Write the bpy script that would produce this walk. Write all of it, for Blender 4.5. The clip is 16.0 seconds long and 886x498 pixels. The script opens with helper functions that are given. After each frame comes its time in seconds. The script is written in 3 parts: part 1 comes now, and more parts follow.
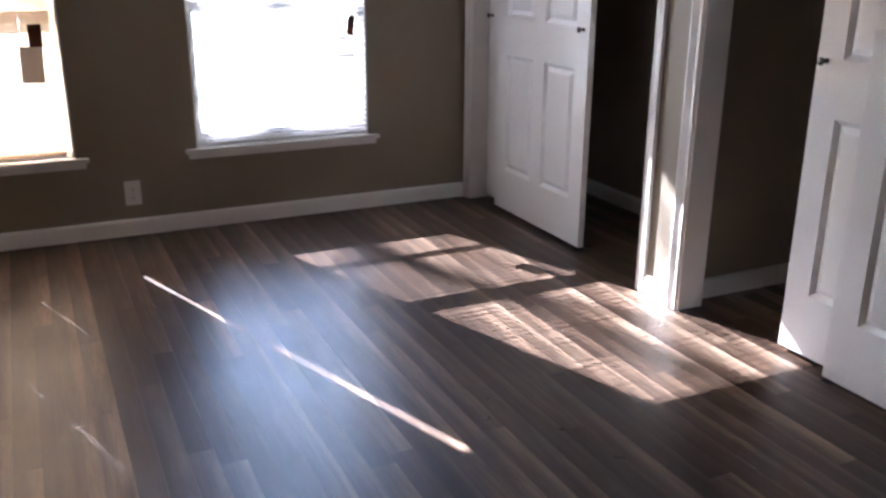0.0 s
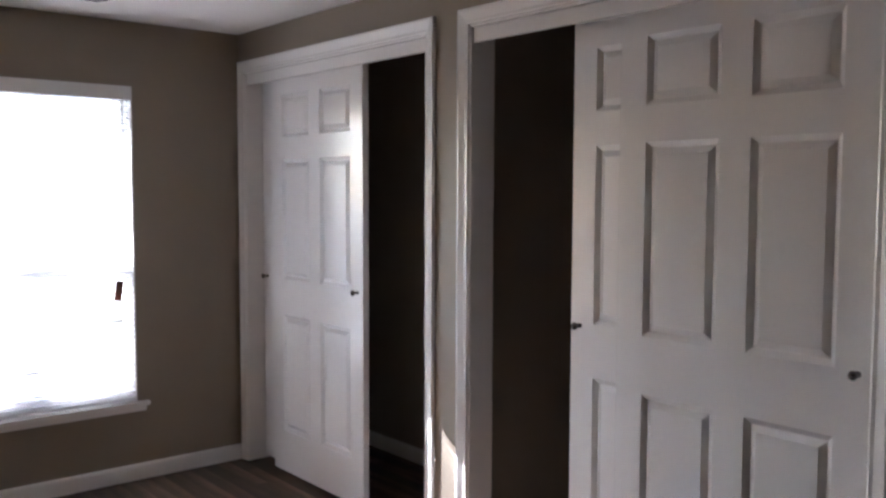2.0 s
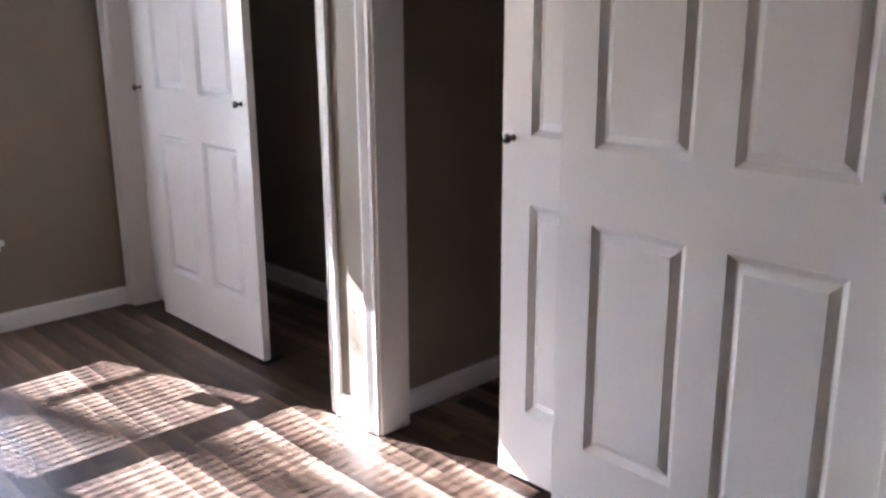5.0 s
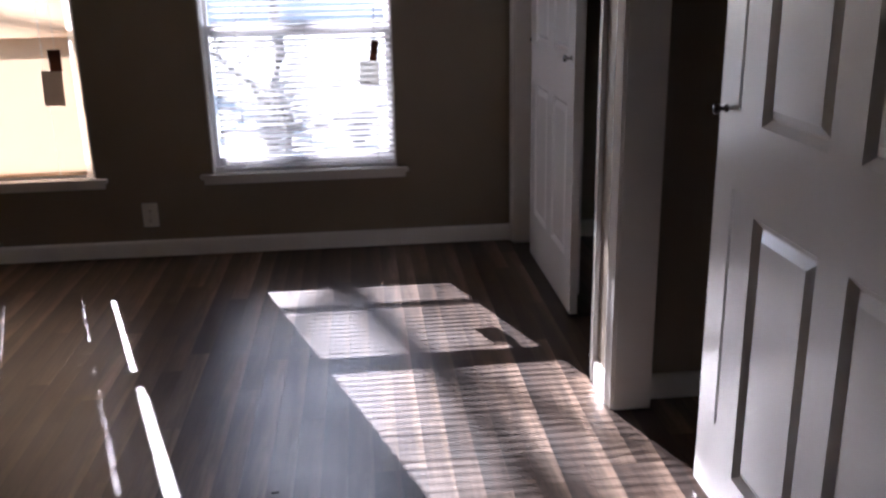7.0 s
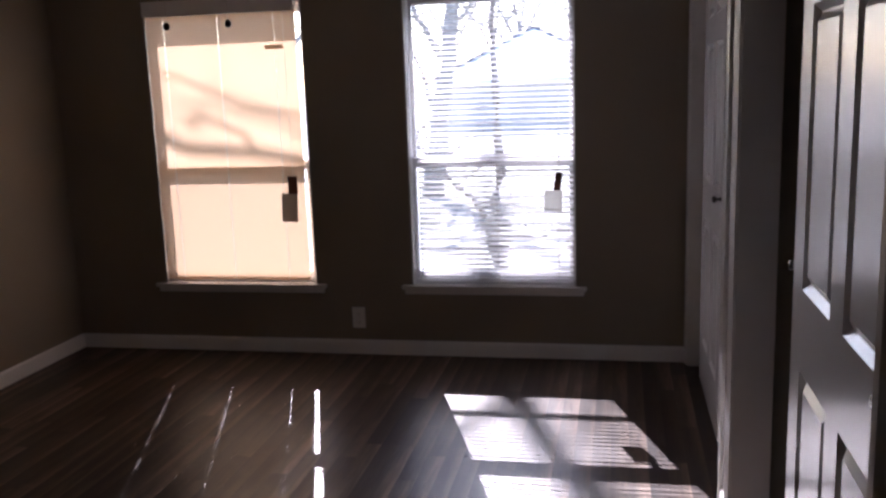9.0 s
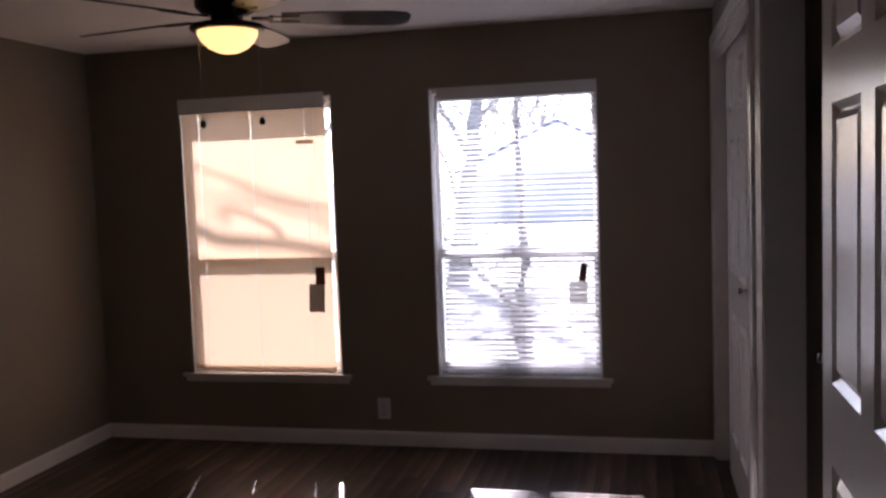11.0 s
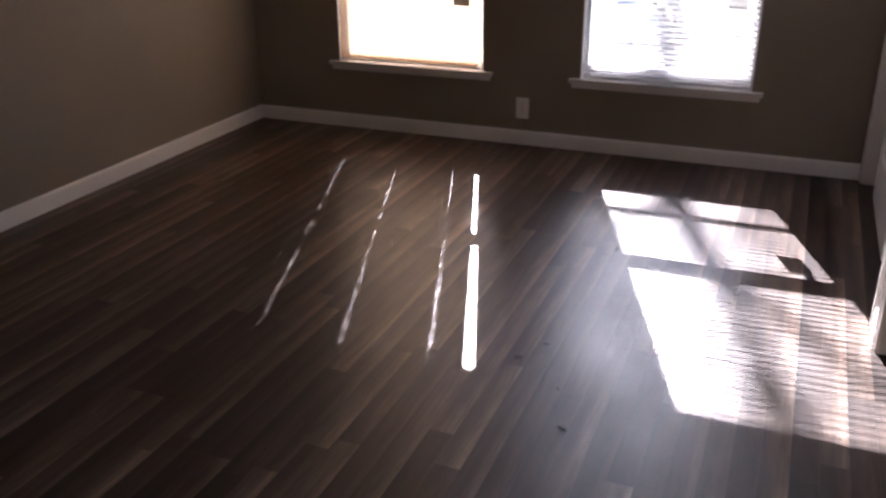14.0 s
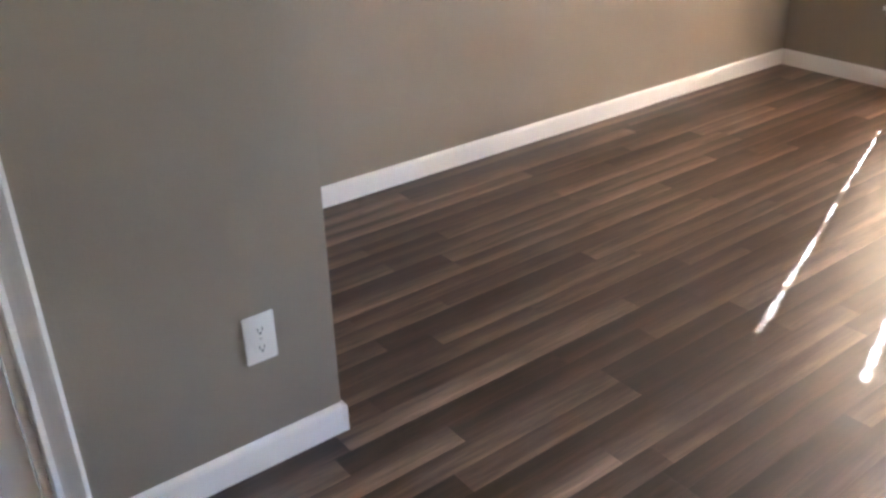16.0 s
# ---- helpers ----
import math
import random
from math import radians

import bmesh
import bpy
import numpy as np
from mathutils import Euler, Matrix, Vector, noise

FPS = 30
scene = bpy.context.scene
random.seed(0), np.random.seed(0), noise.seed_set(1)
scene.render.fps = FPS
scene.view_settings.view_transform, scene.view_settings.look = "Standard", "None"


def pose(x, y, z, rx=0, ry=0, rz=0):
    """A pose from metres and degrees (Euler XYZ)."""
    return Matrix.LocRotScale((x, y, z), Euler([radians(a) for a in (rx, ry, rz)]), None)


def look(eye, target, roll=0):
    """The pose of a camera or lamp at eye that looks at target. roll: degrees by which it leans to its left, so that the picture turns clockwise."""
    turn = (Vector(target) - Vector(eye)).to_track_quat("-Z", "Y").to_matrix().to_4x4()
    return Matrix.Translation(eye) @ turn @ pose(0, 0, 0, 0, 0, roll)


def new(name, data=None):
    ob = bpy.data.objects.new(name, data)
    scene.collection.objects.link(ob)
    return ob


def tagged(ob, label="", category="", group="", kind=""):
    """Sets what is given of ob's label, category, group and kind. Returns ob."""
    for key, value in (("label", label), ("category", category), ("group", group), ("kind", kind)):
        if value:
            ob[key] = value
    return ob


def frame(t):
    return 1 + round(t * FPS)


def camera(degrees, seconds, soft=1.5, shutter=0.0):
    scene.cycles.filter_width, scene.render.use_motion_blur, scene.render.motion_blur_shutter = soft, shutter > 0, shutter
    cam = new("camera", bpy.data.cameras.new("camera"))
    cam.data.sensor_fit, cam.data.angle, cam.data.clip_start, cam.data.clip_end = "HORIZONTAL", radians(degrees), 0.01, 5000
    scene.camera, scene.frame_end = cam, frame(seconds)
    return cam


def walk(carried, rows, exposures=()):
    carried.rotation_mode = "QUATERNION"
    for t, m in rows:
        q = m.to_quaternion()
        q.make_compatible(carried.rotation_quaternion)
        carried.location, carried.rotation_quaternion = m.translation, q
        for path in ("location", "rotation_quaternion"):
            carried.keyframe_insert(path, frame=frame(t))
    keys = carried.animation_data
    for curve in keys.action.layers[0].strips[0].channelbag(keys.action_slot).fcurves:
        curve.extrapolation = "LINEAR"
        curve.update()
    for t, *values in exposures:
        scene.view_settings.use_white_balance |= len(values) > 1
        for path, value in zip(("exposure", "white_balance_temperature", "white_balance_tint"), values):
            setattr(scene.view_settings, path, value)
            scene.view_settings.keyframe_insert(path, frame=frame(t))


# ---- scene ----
cam = camera(53.3, 16.0, soft=2.7)
PATH = [
    (0, (0.048, 0.112, 1.42), (0.855, 1.826, 0.779), 0.3),
    (0.5, (0.06, 0.16, 1.518), (1.137, 1.762, 0.994), -0.5),
    (1, (0.042, 0.139, 1.565), (1.258, 1.692, 1.235), -0.3),
    (1.5, (0.064, 0.124, 1.585), (1.316, 1.677, 1.439), -0.0),
    (2, (0.052, 0.126, 1.572), (1.324, 1.664, 1.437), 0.2),
    (2.5, (0.101, 0.155, 1.554), (1.377, 1.665, 1.25), -0.4),
    (3, (0.17, 0.286, 1.499), (1.472, 1.736, 1.049), -0.3),
    (3.5, (0.25, 0.486, 1.467), (1.629, 1.843, 0.962), 0.5),
    (3.7, (0.276, 0.542, 1.436), (1.679, 1.873, 0.925), 1.2),
    (5.8, (0.988, 0.616, 1.431), (2.087, 2.192, 0.876), -3.4),
    (6, (1.086, 0.51, 1.4), (2.033, 2.189, 0.867), -2.6),
    (6.5, (1.351, 0.325, 1.392), (1.87, 2.171, 0.825), -2.2),
    (7, (1.599, 0.195, 1.411), (1.767, 2.095, 0.81), -1.3),
    (7.5, (1.802, -0.005, 1.444), (1.628, 1.886, 0.816), 1.0),
    (8, (1.908, -0.091, 1.518), (1.603, 1.788, 0.902), 2.0),
    (8.5, (1.974, -0.163, 1.578), (1.604, 1.741, 1.092), -0.6),
    (9, (2.005, -0.173, 1.581), (1.615, 1.755, 1.217), -2.0),
    (9.5, (2.027, -0.174, 1.574), (1.64, 1.772, 1.32), -2.4),
    (10, (2.011, -0.185, 1.59), (1.609, 1.764, 1.386), -1.8),
    (10.2, (2.0, -0.21, 1.603), (1.592, 1.742, 1.442), -1.7),
    (12.3, (2.008, -0.208, 1.573), (1.484, 1.711, 1.367), -1.2),
    (12.5, (2.001, -0.217, 1.584), (1.463, 1.69, 1.309), -1.0),
    (13, (2.009, -0.214, 1.611), (1.438, 1.649, 1.159), -1.1),
    (13.5, (2.015, -0.228, 1.559), (1.399, 1.569, 0.933), -0.8),
    (14, (2.001, -0.25, 1.546), (1.306, 1.453, 0.758), -0.4),
    (14.5, (1.962, -0.274, 1.534), (1.064, 1.308, 0.703), -0.4),
    (15, (1.879, -0.228, 1.514), (0.794, 1.207, 0.641), 0.4),
    (15.3, (1.772, -0.168, 1.514), (0.597, 1.175, 0.61), 0.0),
    (15.5, (1.7, -0.117, 1.513), (0.463, 1.158, 0.596), -0.7),
    (15.6, (1.668, -0.094, 1.502), (0.396, 1.145, 0.582), -0.9),
    (16, (1.498, 0.031, 1.494), (0.086, 1.103, 0.569), -1.3),
]
STOPS = [(0, 4.0, 5400, 17), (0.5, 3.6, 5450, 17), (1.5, 3.85, 5450, 17), (2, 3.95, 5450, 17), (2.5, 3.8, 5450, 17), (3, 3.9, 5450, 18), (3.5, 4.25, 5450, 17), (3.7, 4.5, 5450, 17), (5.8, 4.25, 5450, 18), (6, 4.1, 5450, 18), (7, 2.7, 5600, 23),
         (7.5, 2.5, 5600, 23), (8.4, 2.7, 5600, 24), (9, 2.3, 5650, 27), (12.5, 2.35, 5750, 31), (13.5, 2.15, 5550, 31), (14, 3.25, 5800, 25), (14.5, 4.0, 6050, 23), (15, 4.85, 6150, 21), (15.5, 5.6, 5800, 17), (16, 6.0, 5500, 13)]
walk(cam, [(t, look(eye, target, roll)) for t, eye, target, roll in PATH], STOPS)

# ---- world and light ----
RAY = Vector((0.347, -1.0, -0.72)).normalized()
world = bpy.data.worlds.new("world")
scene.world = world
world.use_nodes = True
wn = world.node_tree.nodes
sky = wn.new("ShaderNodeTexSky")
sky.sky_type = "NISHITA"
sky.sun_disc = False
sky.sun_elevation = math.asin(-RAY.z)
sky.sun_rotation = math.atan2(-RAY.x, -RAY.y)
wn["Background"].inputs["Strength"].default_value = 0.15
world.node_tree.links.new(sky.outputs["Color"], wn["Background"].inputs["Color"])

sun_data = bpy.data.lights.new("sun", "SUN")
sun_data.energy = 5.0
sun_data.angle = radians(0.42)
sun_data.color = (1.0, 0.93, 0.84)
sun = new("sun", sun_data)
sun.matrix_world = look((-4, 12, 9), Vector((-4, 12, 9)) + RAY)


# ---- materials ----
def material(name, color, rough=0.6, metal=0.0, spec=0.5):
    m = bpy.data.materials.new(name)
    m.use_nodes = True
    b = m.node_tree.nodes["Principled BSDF"]
    b.inputs["Base Color"].default_value = (*color, 1)
    b.inputs["Roughness"].default_value = rough
    b.inputs["Metallic"].default_value = metal
    b.inputs["Specular IOR Level"].default_value = spec
    return m


def node(m, kind, **inputs):
    n = m.node_tree.nodes.new(kind)
    for k, v in inputs.items():
        n.inputs[k.replace("_", " ")].default_value = v
    return n


def join(m, a, b):
    m.node_tree.links.new(a, b)


def ramp(m, fac, stops):
    r = m.node_tree.nodes.new("ShaderNodeValToRGB")
    e = r.color_ramp.elements
    while len(e) < len(stops):
        e.new(0.5)
    for el, (p, c) in zip(e, stops):
        el.position, el.color = p, (*c, 1)
    join(m, fac, r.inputs["Fac"])
    return r.outputs["Color"]


def coords(m, scale=(1, 1, 1)):
    g = m.node_tree.nodes.new("ShaderNodeNewGeometry")
    p = m.node_tree.nodes.new("ShaderNodeMapping")
    p.inputs["Scale"].default_value = scale
    join(m, g.outputs["Position"], p.inputs["Vector"])
    return p.outputs["Vector"]


def noisy(m, vec, scale, detail=4.0, rough=0.55):
    n = node(m, "ShaderNodeTexNoise", Scale=scale, Detail=detail, Roughness=rough)
    join(m, vec, n.inputs["Vector"])
    return n.outputs["Fac"]


def bump(m, height, strength, distance):
    b = node(m, "ShaderNodeBump", Strength=strength, Distance=distance)
    join(m, height, b.inputs["Height"])
    join(m, b.outputs["Normal"], m.node_tree.nodes["Principled BSDF"].inputs["Normal"])


def painted(name, color, rough, grain=180.0, relief=0.15, spread=0.06, depth=0.002):
    """Rolled or brushed paint: slight cloudiness and a fine stipple."""
    m = material(name, color, rough)
    v = coords(m)
    c = [tuple(max(0.0, x * k) for x in color) for k in (1 - spread, 1.0, 1 + spread)]
    join(m, ramp(m, noisy(m, v, 1.7, 5), [(0.25, c[0]), (0.5, c[1]), (0.75, c[2])]), m.node_tree.nodes["Principled BSDF"].inputs["Base Color"])
    bump(m, noisy(m, v, grain, 3), relief, depth)
    return m


WALL = painted("taupe wall paint", (0.266, 0.226, 0.174), 0.6, 140, 0.25)
CEIL = painted("ceiling paint", (0.86, 0.84, 0.81), 0.85, 60, 0.5, 0.03, 0.004)
TRIM = painted("white trim paint", (0.82, 0.81, 0.79), 0.24, 90, 0.05, 0.02)
DOOR = painted("white door paint", (0.80, 0.79, 0.78), 0.22, 120, 0.10, 0.03)
VINYL = painted("white vinyl", (0.80, 0.80, 0.80), 0.35, 60, 0.03, 0.02)
PLATE = material("white plastic", (0.82, 0.81, 0.78), 0.3)
SLOT = material("dark slot", (0.03, 0.03, 0.03), 0.6)
NICKEL = material("brushed nickel", (0.55, 0.53, 0.50), 0.28, 1.0)
KNOB = material("dark satin nickel", (0.16, 0.15, 0.145), 0.22, 1.0)
BRONZE = material("oil-rubbed bronze", (0.045, 0.032, 0.025), 0.38, 0.7)
STEEL = material("track steel", (0.35, 0.35, 0.36), 0.4, 0.9)
CARD_WHITE = painted("white card", (0.8, 0.8, 0.78), 0.7)
SIDING = painted("outside siding", (0.55, 0.52, 0.50), 0.8, 40)
ROOF = painted("pale metal roofing", (0.80, 0.79, 0.77), 0.5, 20)
SHINGLE = painted("grey shingles", (0.16, 0.15, 0.145), 0.85, 30, 0.4, 0.15)
CHIP = painted("dark debris", (0.035, 0.028, 0.024), 0.8)
CORD = material("white cord", (0.75, 0.74, 0.70), 0.8)


def floor_material():
    m = material("vinyl planks", (0.1, 0.075, 0.06), 0.3)
    p = m.node_tree.nodes["Principled BSDF"]
    info = m.node_tree.nodes.new("ShaderNodeObjectInfo")
    geo = m.node_tree.nodes.new("ShaderNodeNewGeometry")
    off = node(m, "ShaderNodeVectorMath")
    off.operation = "MULTIPLY_ADD"
    rnd = node(m, "ShaderNodeMath")
    rnd.operation = "ADD"
    join(m, info.outputs["Random"], rnd.inputs[0])
    join(m, geo.outputs["Random Per Island"], rnd.inputs[1])
    wrap = node(m, "ShaderNodeMath")
    wrap.operation = "FRACT"
    join(m, rnd.outputs[0], wrap.inputs[0])
    join(m, wrap.outputs[0], off.inputs[0])
    off.inputs[1].default_value = (37.0, 53.0, 0.0)
    join(m, geo.outputs["Position"], off.inputs[2])
    mp = m.node_tree.nodes.new("ShaderNodeMapping")
    mp.inputs["Scale"].default_value = (1.0, 0.07, 1.0)
    join(m, off.outputs[0], mp.inputs["Vector"])
    v = mp.outputs["Vector"]
    grain = noisy(m, v, 85, 6, 0.65)
    broad = noisy(m, v, 24, 2, 0.4)
    tone = ramp(m, wrap.outputs[0], [(0.0, (0.034, 0.0190, 0.0120)), (0.3, (0.058, 0.0355, 0.0240)), (0.65, (0.100, 0.066, 0.046)), (1.0, (0.165, 0.115, 0.083))])
    # each printed strip fades from dark at one long edge to pale at the other
    rel = node(m, "ShaderNodeVectorMath")
    rel.operation = "SUBTRACT"
    join(m, geo.outputs["Position"], rel.inputs[0])
    join(m, info.outputs["Location"], rel.inputs[1])
    axes = m.node_tree.nodes.new("ShaderNodeSeparateXYZ")
    join(m, rel.outputs[0], axes.inputs[0])
    wave = node(m, "ShaderNodeMath")
    wave.operation = "MULTIPLY_ADD"
    wave.inputs[1].default_value = 0.05
    wave.inputs[2].default_value = -0.025
    join(m, noisy(m, v, 9, 3, 0.5), wave.inputs[0])
    side = node(m, "ShaderNodeMath")
    side.operation = "ADD"
    join(m, axes.outputs["X"], side.inputs[0])
    join(m, wave.outputs[0], side.inputs[1])
    span = node(m, "ShaderNodeMapRange", From_Min=-0.039, From_Max=0.039)
    join(m, side.outputs[0], span.inputs["Value"])
    fade = ramp(m, span.outputs[0], [(0.0, (0.56, 0.53, 0.51)), (0.45, (0.90, 0.89, 0.88)), (0.92, (1.50, 1.52, 1.53))])
    g = ramp(m, grain, [(0.28, (0.50, 0.48, 0.46)), (0.55, (1.0, 1.0, 1.0)), (0.8, (1.35, 1.33, 1.3))])
    b = ramp(m, broad, [(0.32, (0.58, 0.55, 0.53)), (0.5, (1.0, 1.0, 1.0)), (0.68, (1.34, 1.34, 1.34))])
    last = tone
    for tint in (g, b, fade):
        mix = m.node_tree.nodes.new("ShaderNodeMix")
        mix.data_type, mix.blend_type = "RGBA", "MULTIPLY"
        mix.inputs["Factor"].default_value = 1.0
        join(m, last, mix.inputs[6])
        join(m, tint, mix.inputs[7])
        last = mix.outputs[2]
    join(m, last, p.inputs["Base Color"])
    smear = noisy(m, coords(m), 2.2, 5)
    join(m, ramp(m, smear, [(0.3, (0.33, 0.33, 0.33)), (0.7, (0.44, 0.44, 0.44))]), p.inputs["Roughness"])
    p.inputs["Specular IOR Level"].default_value = 0.54
    bump(m, grain, 0.12, 0.0015)
    return m


def translucent_material(name, color, share, rough=0.5):
    m = material(name, color, rough)
    t = m.node_tree.nodes.new("ShaderNodeBsdfTranslucent")
    t.inputs["Color"].default_value = (*color, 1)
    mix = m.node_tree.nodes.new("ShaderNodeMixShader")
    mix.inputs[0].default_value = share
    join(m, m.node_tree.nodes["Principled BSDF"].outputs[0], mix.inputs[1])
    join(m, t.outputs[0], mix.inputs[2])
    join(m, mix.outputs[0], m.node_tree.nodes["Material Output"].inputs["Surface"])
    return m


def glass_material():
    """Thin clear glass: see-through, with a mirror sheen by Fresnel."""
    m = material("window glass", (1, 1, 1), 0.0)
    t = m.node_tree.nodes.new("ShaderNodeBsdfTransparent")
    t.inputs["Color"].default_value = (0.93, 0.95, 0.94, 1)
    g = m.node_tree.nodes.new("ShaderNodeBsdfGlossy")
    g.inputs["Roughness"].default_value = 0.02
    f = node(m, "ShaderNodeFresnel", IOR=1.45)
    mix = m.node_tree.nodes.new("ShaderNodeMixShader")
    join(m, f.outputs[0], mix.inputs[0])
    join(m, t.outputs[0], mix.inputs[1])
    join(m, g.outputs[0], mix.inputs[2])
    join(m, mix.outputs[0], m.node_tree.nodes["Material Output"].inputs["Surface"])
    return m


def wood_material(name, dark, light, rough):
    m = material(name, dark, rough)
    v = coords(m, (1, 1, 1))
    join(m, ramp(m, noisy(m, v, 40, 5), [(0.3, dark), (0.7, light)]), m.node_tree.nodes["Principled BSDF"].inputs["Base Color"])
    return m


def ground_material():
    m = material("dry lawn", (0.2, 0.18, 0.1), 0.9)
    v = coords(m)
    c = ramp(m, noisy(m, v, 0.8, 8, 0.7), [(0.32, (0.16, 0.15, 0.12)), (0.44, (0.30, 0.28, 0.235)), (0.58, (0.42, 0.395, 0.335)), (0.72, (0.52, 0.49, 0.42))])
    join(m, c, m.node_tree.nodes["Principled BSDF"].inputs["Base Color"])
    bump(m, noisy(m, v, 30, 5), 0.5, 0.03)
    return m


def bark_material():
    m = material("bark", (0.12, 0.1, 0.085), 0.9)
    v = coords(m, (1, 1, 0.25))
    n = noisy(m, v, 30, 6, 0.7)
    join(m, ramp(m, n, [(0.3, (0.22, 0.20, 0.18)), (0.7, (0.46, 0.43, 0.40))]), m.node_tree.nodes["Principled BSDF"].inputs["Base Color"])
    bump(m, n, 0.8, 0.02)
    return m


FLOOR = floor_material()
SLAT = translucent_material("white blind slat", (0.90, 0.90, 0.91), 0.6)
SLAT_WARM = translucent_material("cream blind slat", (0.79, 0.58, 0.385), 0.22)
CARD_DARK = translucent_material("dark brown card", (0.13, 0.06, 0.04), 0.6)
CARD_GREY = translucent_material("grey printed card", (0.42, 0.40, 0.38), 0.5)
CARD_TAN = translucent_material("tan paper", (0.62, 0.52, 0.38), 0.6)
CARD_PALE = translucent_material("pale printed card", (0.66, 0.66, 0.64), 0.5)
GLASS = glass_material()


def screen_material():
    """Woven mesh too fine to see: part of the light passes, part falls on grey wire."""
    m = material("grey mesh", (0.09, 0.09, 0.095), 0.7)
    t = m.node_tree.nodes.new("ShaderNodeBsdfTransparent")
    mix = m.node_tree.nodes.new("ShaderNodeMixShader")
    mix.inputs[0].default_value = 0.14
    join(m, t.outputs[0], mix.inputs[1])
    join(m, m.node_tree.nodes["Principled BSDF"].outputs[0], mix.inputs[2])
    join(m, mix.outputs[0], m.node_tree.nodes["Material Output"].inputs["Surface"])
    return m


SCREEN = screen_material()
BLADE = wood_material("dark walnut blade", (0.035, 0.024, 0.018), (0.075, 0.05, 0.036), 0.3)
GROUND = ground_material()
BARK = bark_material()
BOWL = material("lit frosted glass", (0.9, 0.8, 0.6), 0.4)
_b = BOWL.node_tree.nodes["Principled BSDF"]
_b.inputs["Emission Color"].default_value = (1.0, 0.62, 0.18, 1)
_b.inputs["Emission Strength"].default_value = 0.36


# ---- mesh helpers ----
def add_box(bm, x0, x1, y0, y1, z0, z1):
    vs = [bm.verts.new((x, y, z)) for x in (x0, x1) for y in (y0, y1) for z in (z0, z1)]
    for f in ((0, 1, 3, 2), (4, 6, 7, 5), (0, 4, 5, 1), (2, 3, 7, 6), (0, 2, 6, 4), (1, 5, 7, 3)):
        bm.faces.new([vs[i] for i in f])
    return bm


def boxes(*dims, bevel=0.0):
    bm = bmesh.new()
    for d in dims:
        add_box(bm, *d)
    if bevel:
        bmesh.ops.bevel(bm, geom=bm.edges[:], offset=bevel, segments=2, affect="EDGES", clamp_overlap=True)
    return bm


def lathe(profile, steps=32):
    """Rings of (radius, z) about the z axis, ends closed."""
    bm = bmesh.new()
    rings = [[bm.verts.new((r * math.cos(2 * math.pi * i / steps), r * math.sin(2 * math.pi * i / steps), z)) for i in range(steps)] for r, z in profile]
    for a, b in zip(rings, rings[1:]):
        for i in range(steps):
            j = (i + 1) % steps
            bm.faces.new((a[i], a[j], b[j], b[i]))
    bm.faces.new(rings[0])
    bm.faces.new(rings[-1])
    bmesh.ops.recalc_face_normals(bm, faces=bm.faces)
    return bm


def tube(bm, points, radii, steps=8):
    """A tapered tube through points."""
    rings = []
    for i, p in enumerate(points):
        a, b = points[max(i - 1, 0)], points[min(i + 1, len(points) - 1)]
        q = (b - a).to_track_quat("Z", "Y")
        rings.append([bm.verts.new(p + q @ Vector((radii[i] * math.cos(2 * math.pi * k / steps), radii[i] * math.sin(2 * math.pi * k / steps), 0))) for k in range(steps)])
    for a, b in zip(rings, rings[1:]):
        for k in range(steps):
            j = (k + 1) % steps
            bm.faces.new((a[k], a[j], b[j], b[k]))
    bm.faces.new(rings[0][::-1])
    bm.faces.new(rings[-1])
    return bm


def mesh_of(name, bm, mat, smooth=False):
    me = bpy.data.meshes.new(name)
    bm.to_mesh(me)
    bm.free()
    me.materials.append(mat)
    if smooth:
        me.shade_smooth()
    return me


def part(name, bm, mat, parent=None, label="", smooth=False):
    ob = new(name, mesh_of(name, bm, mat, smooth))
    ob.parent = parent
    return tagged(ob, label)


def base(name, m, label, category, group="", kind=""):
    ob = new(name)
    ob.empty_display_size = 0.1
    ob.matrix_world = m
    return tagged(ob, label, category, group, kind)


def structure(name, bm, mat, label="", category=""):
    return tagged(part(name, bm, mat), label, category, kind="structure")


# ---- plan ----
WIN_Y, EAST_X, WEST_X = 4.775, 2.385, -1.38
PIER_X, PIER_Y, BACK_Y = -0.14, 0.93, -1.05
TOP, SILL, HEAD = 2.44, 0.43, 2.105
OPEN_L, OPEN_R = (-0.76, 0.225), (0.815, 1.77)
OUT_Y, EAST_IN, CLOSET_X = 5.0, 2.505, 3.12
C1, C2, C_TOP = (3.055, 4.705), (1.174, 2.785), 2.22
ENTRY = (-0.55, 0.225)

structure("wall_north", boxes(
    (WEST_X - 0.12, OPEN_L[0], WIN_Y, OUT_Y, 0, TOP), (OPEN_L[1], OPEN_R[0], WIN_Y, OUT_Y, 0, TOP), (OPEN_R[1], CLOSET_X + 0.1, WIN_Y, OUT_Y, 0, TOP),
    (*OPEN_L, WIN_Y, OUT_Y, 0, SILL - 0.045), (*OPEN_R, WIN_Y, OUT_Y, 0, SILL - 0.045), (*OPEN_L, WIN_Y, OUT_Y, HEAD, TOP), (*OPEN_R, WIN_Y, OUT_Y, HEAD, TOP)),
    WALL, "taupe painted wall with two tall window openings", "wall")
structure("wall_east", boxes(
    (EAST_X, EAST_IN, BACK_Y, C2[0], 0, TOP), (EAST_X, EAST_IN, C2[1], C1[0], 0, TOP), (EAST_X, EAST_IN, C1[1], WIN_Y, 0, TOP),
    (EAST_X, EAST_IN, *C2, C_TOP, TOP), (EAST_X, EAST_IN, *C1, C_TOP, TOP)), WALL, "taupe painted wall with two closet openings", "wall")
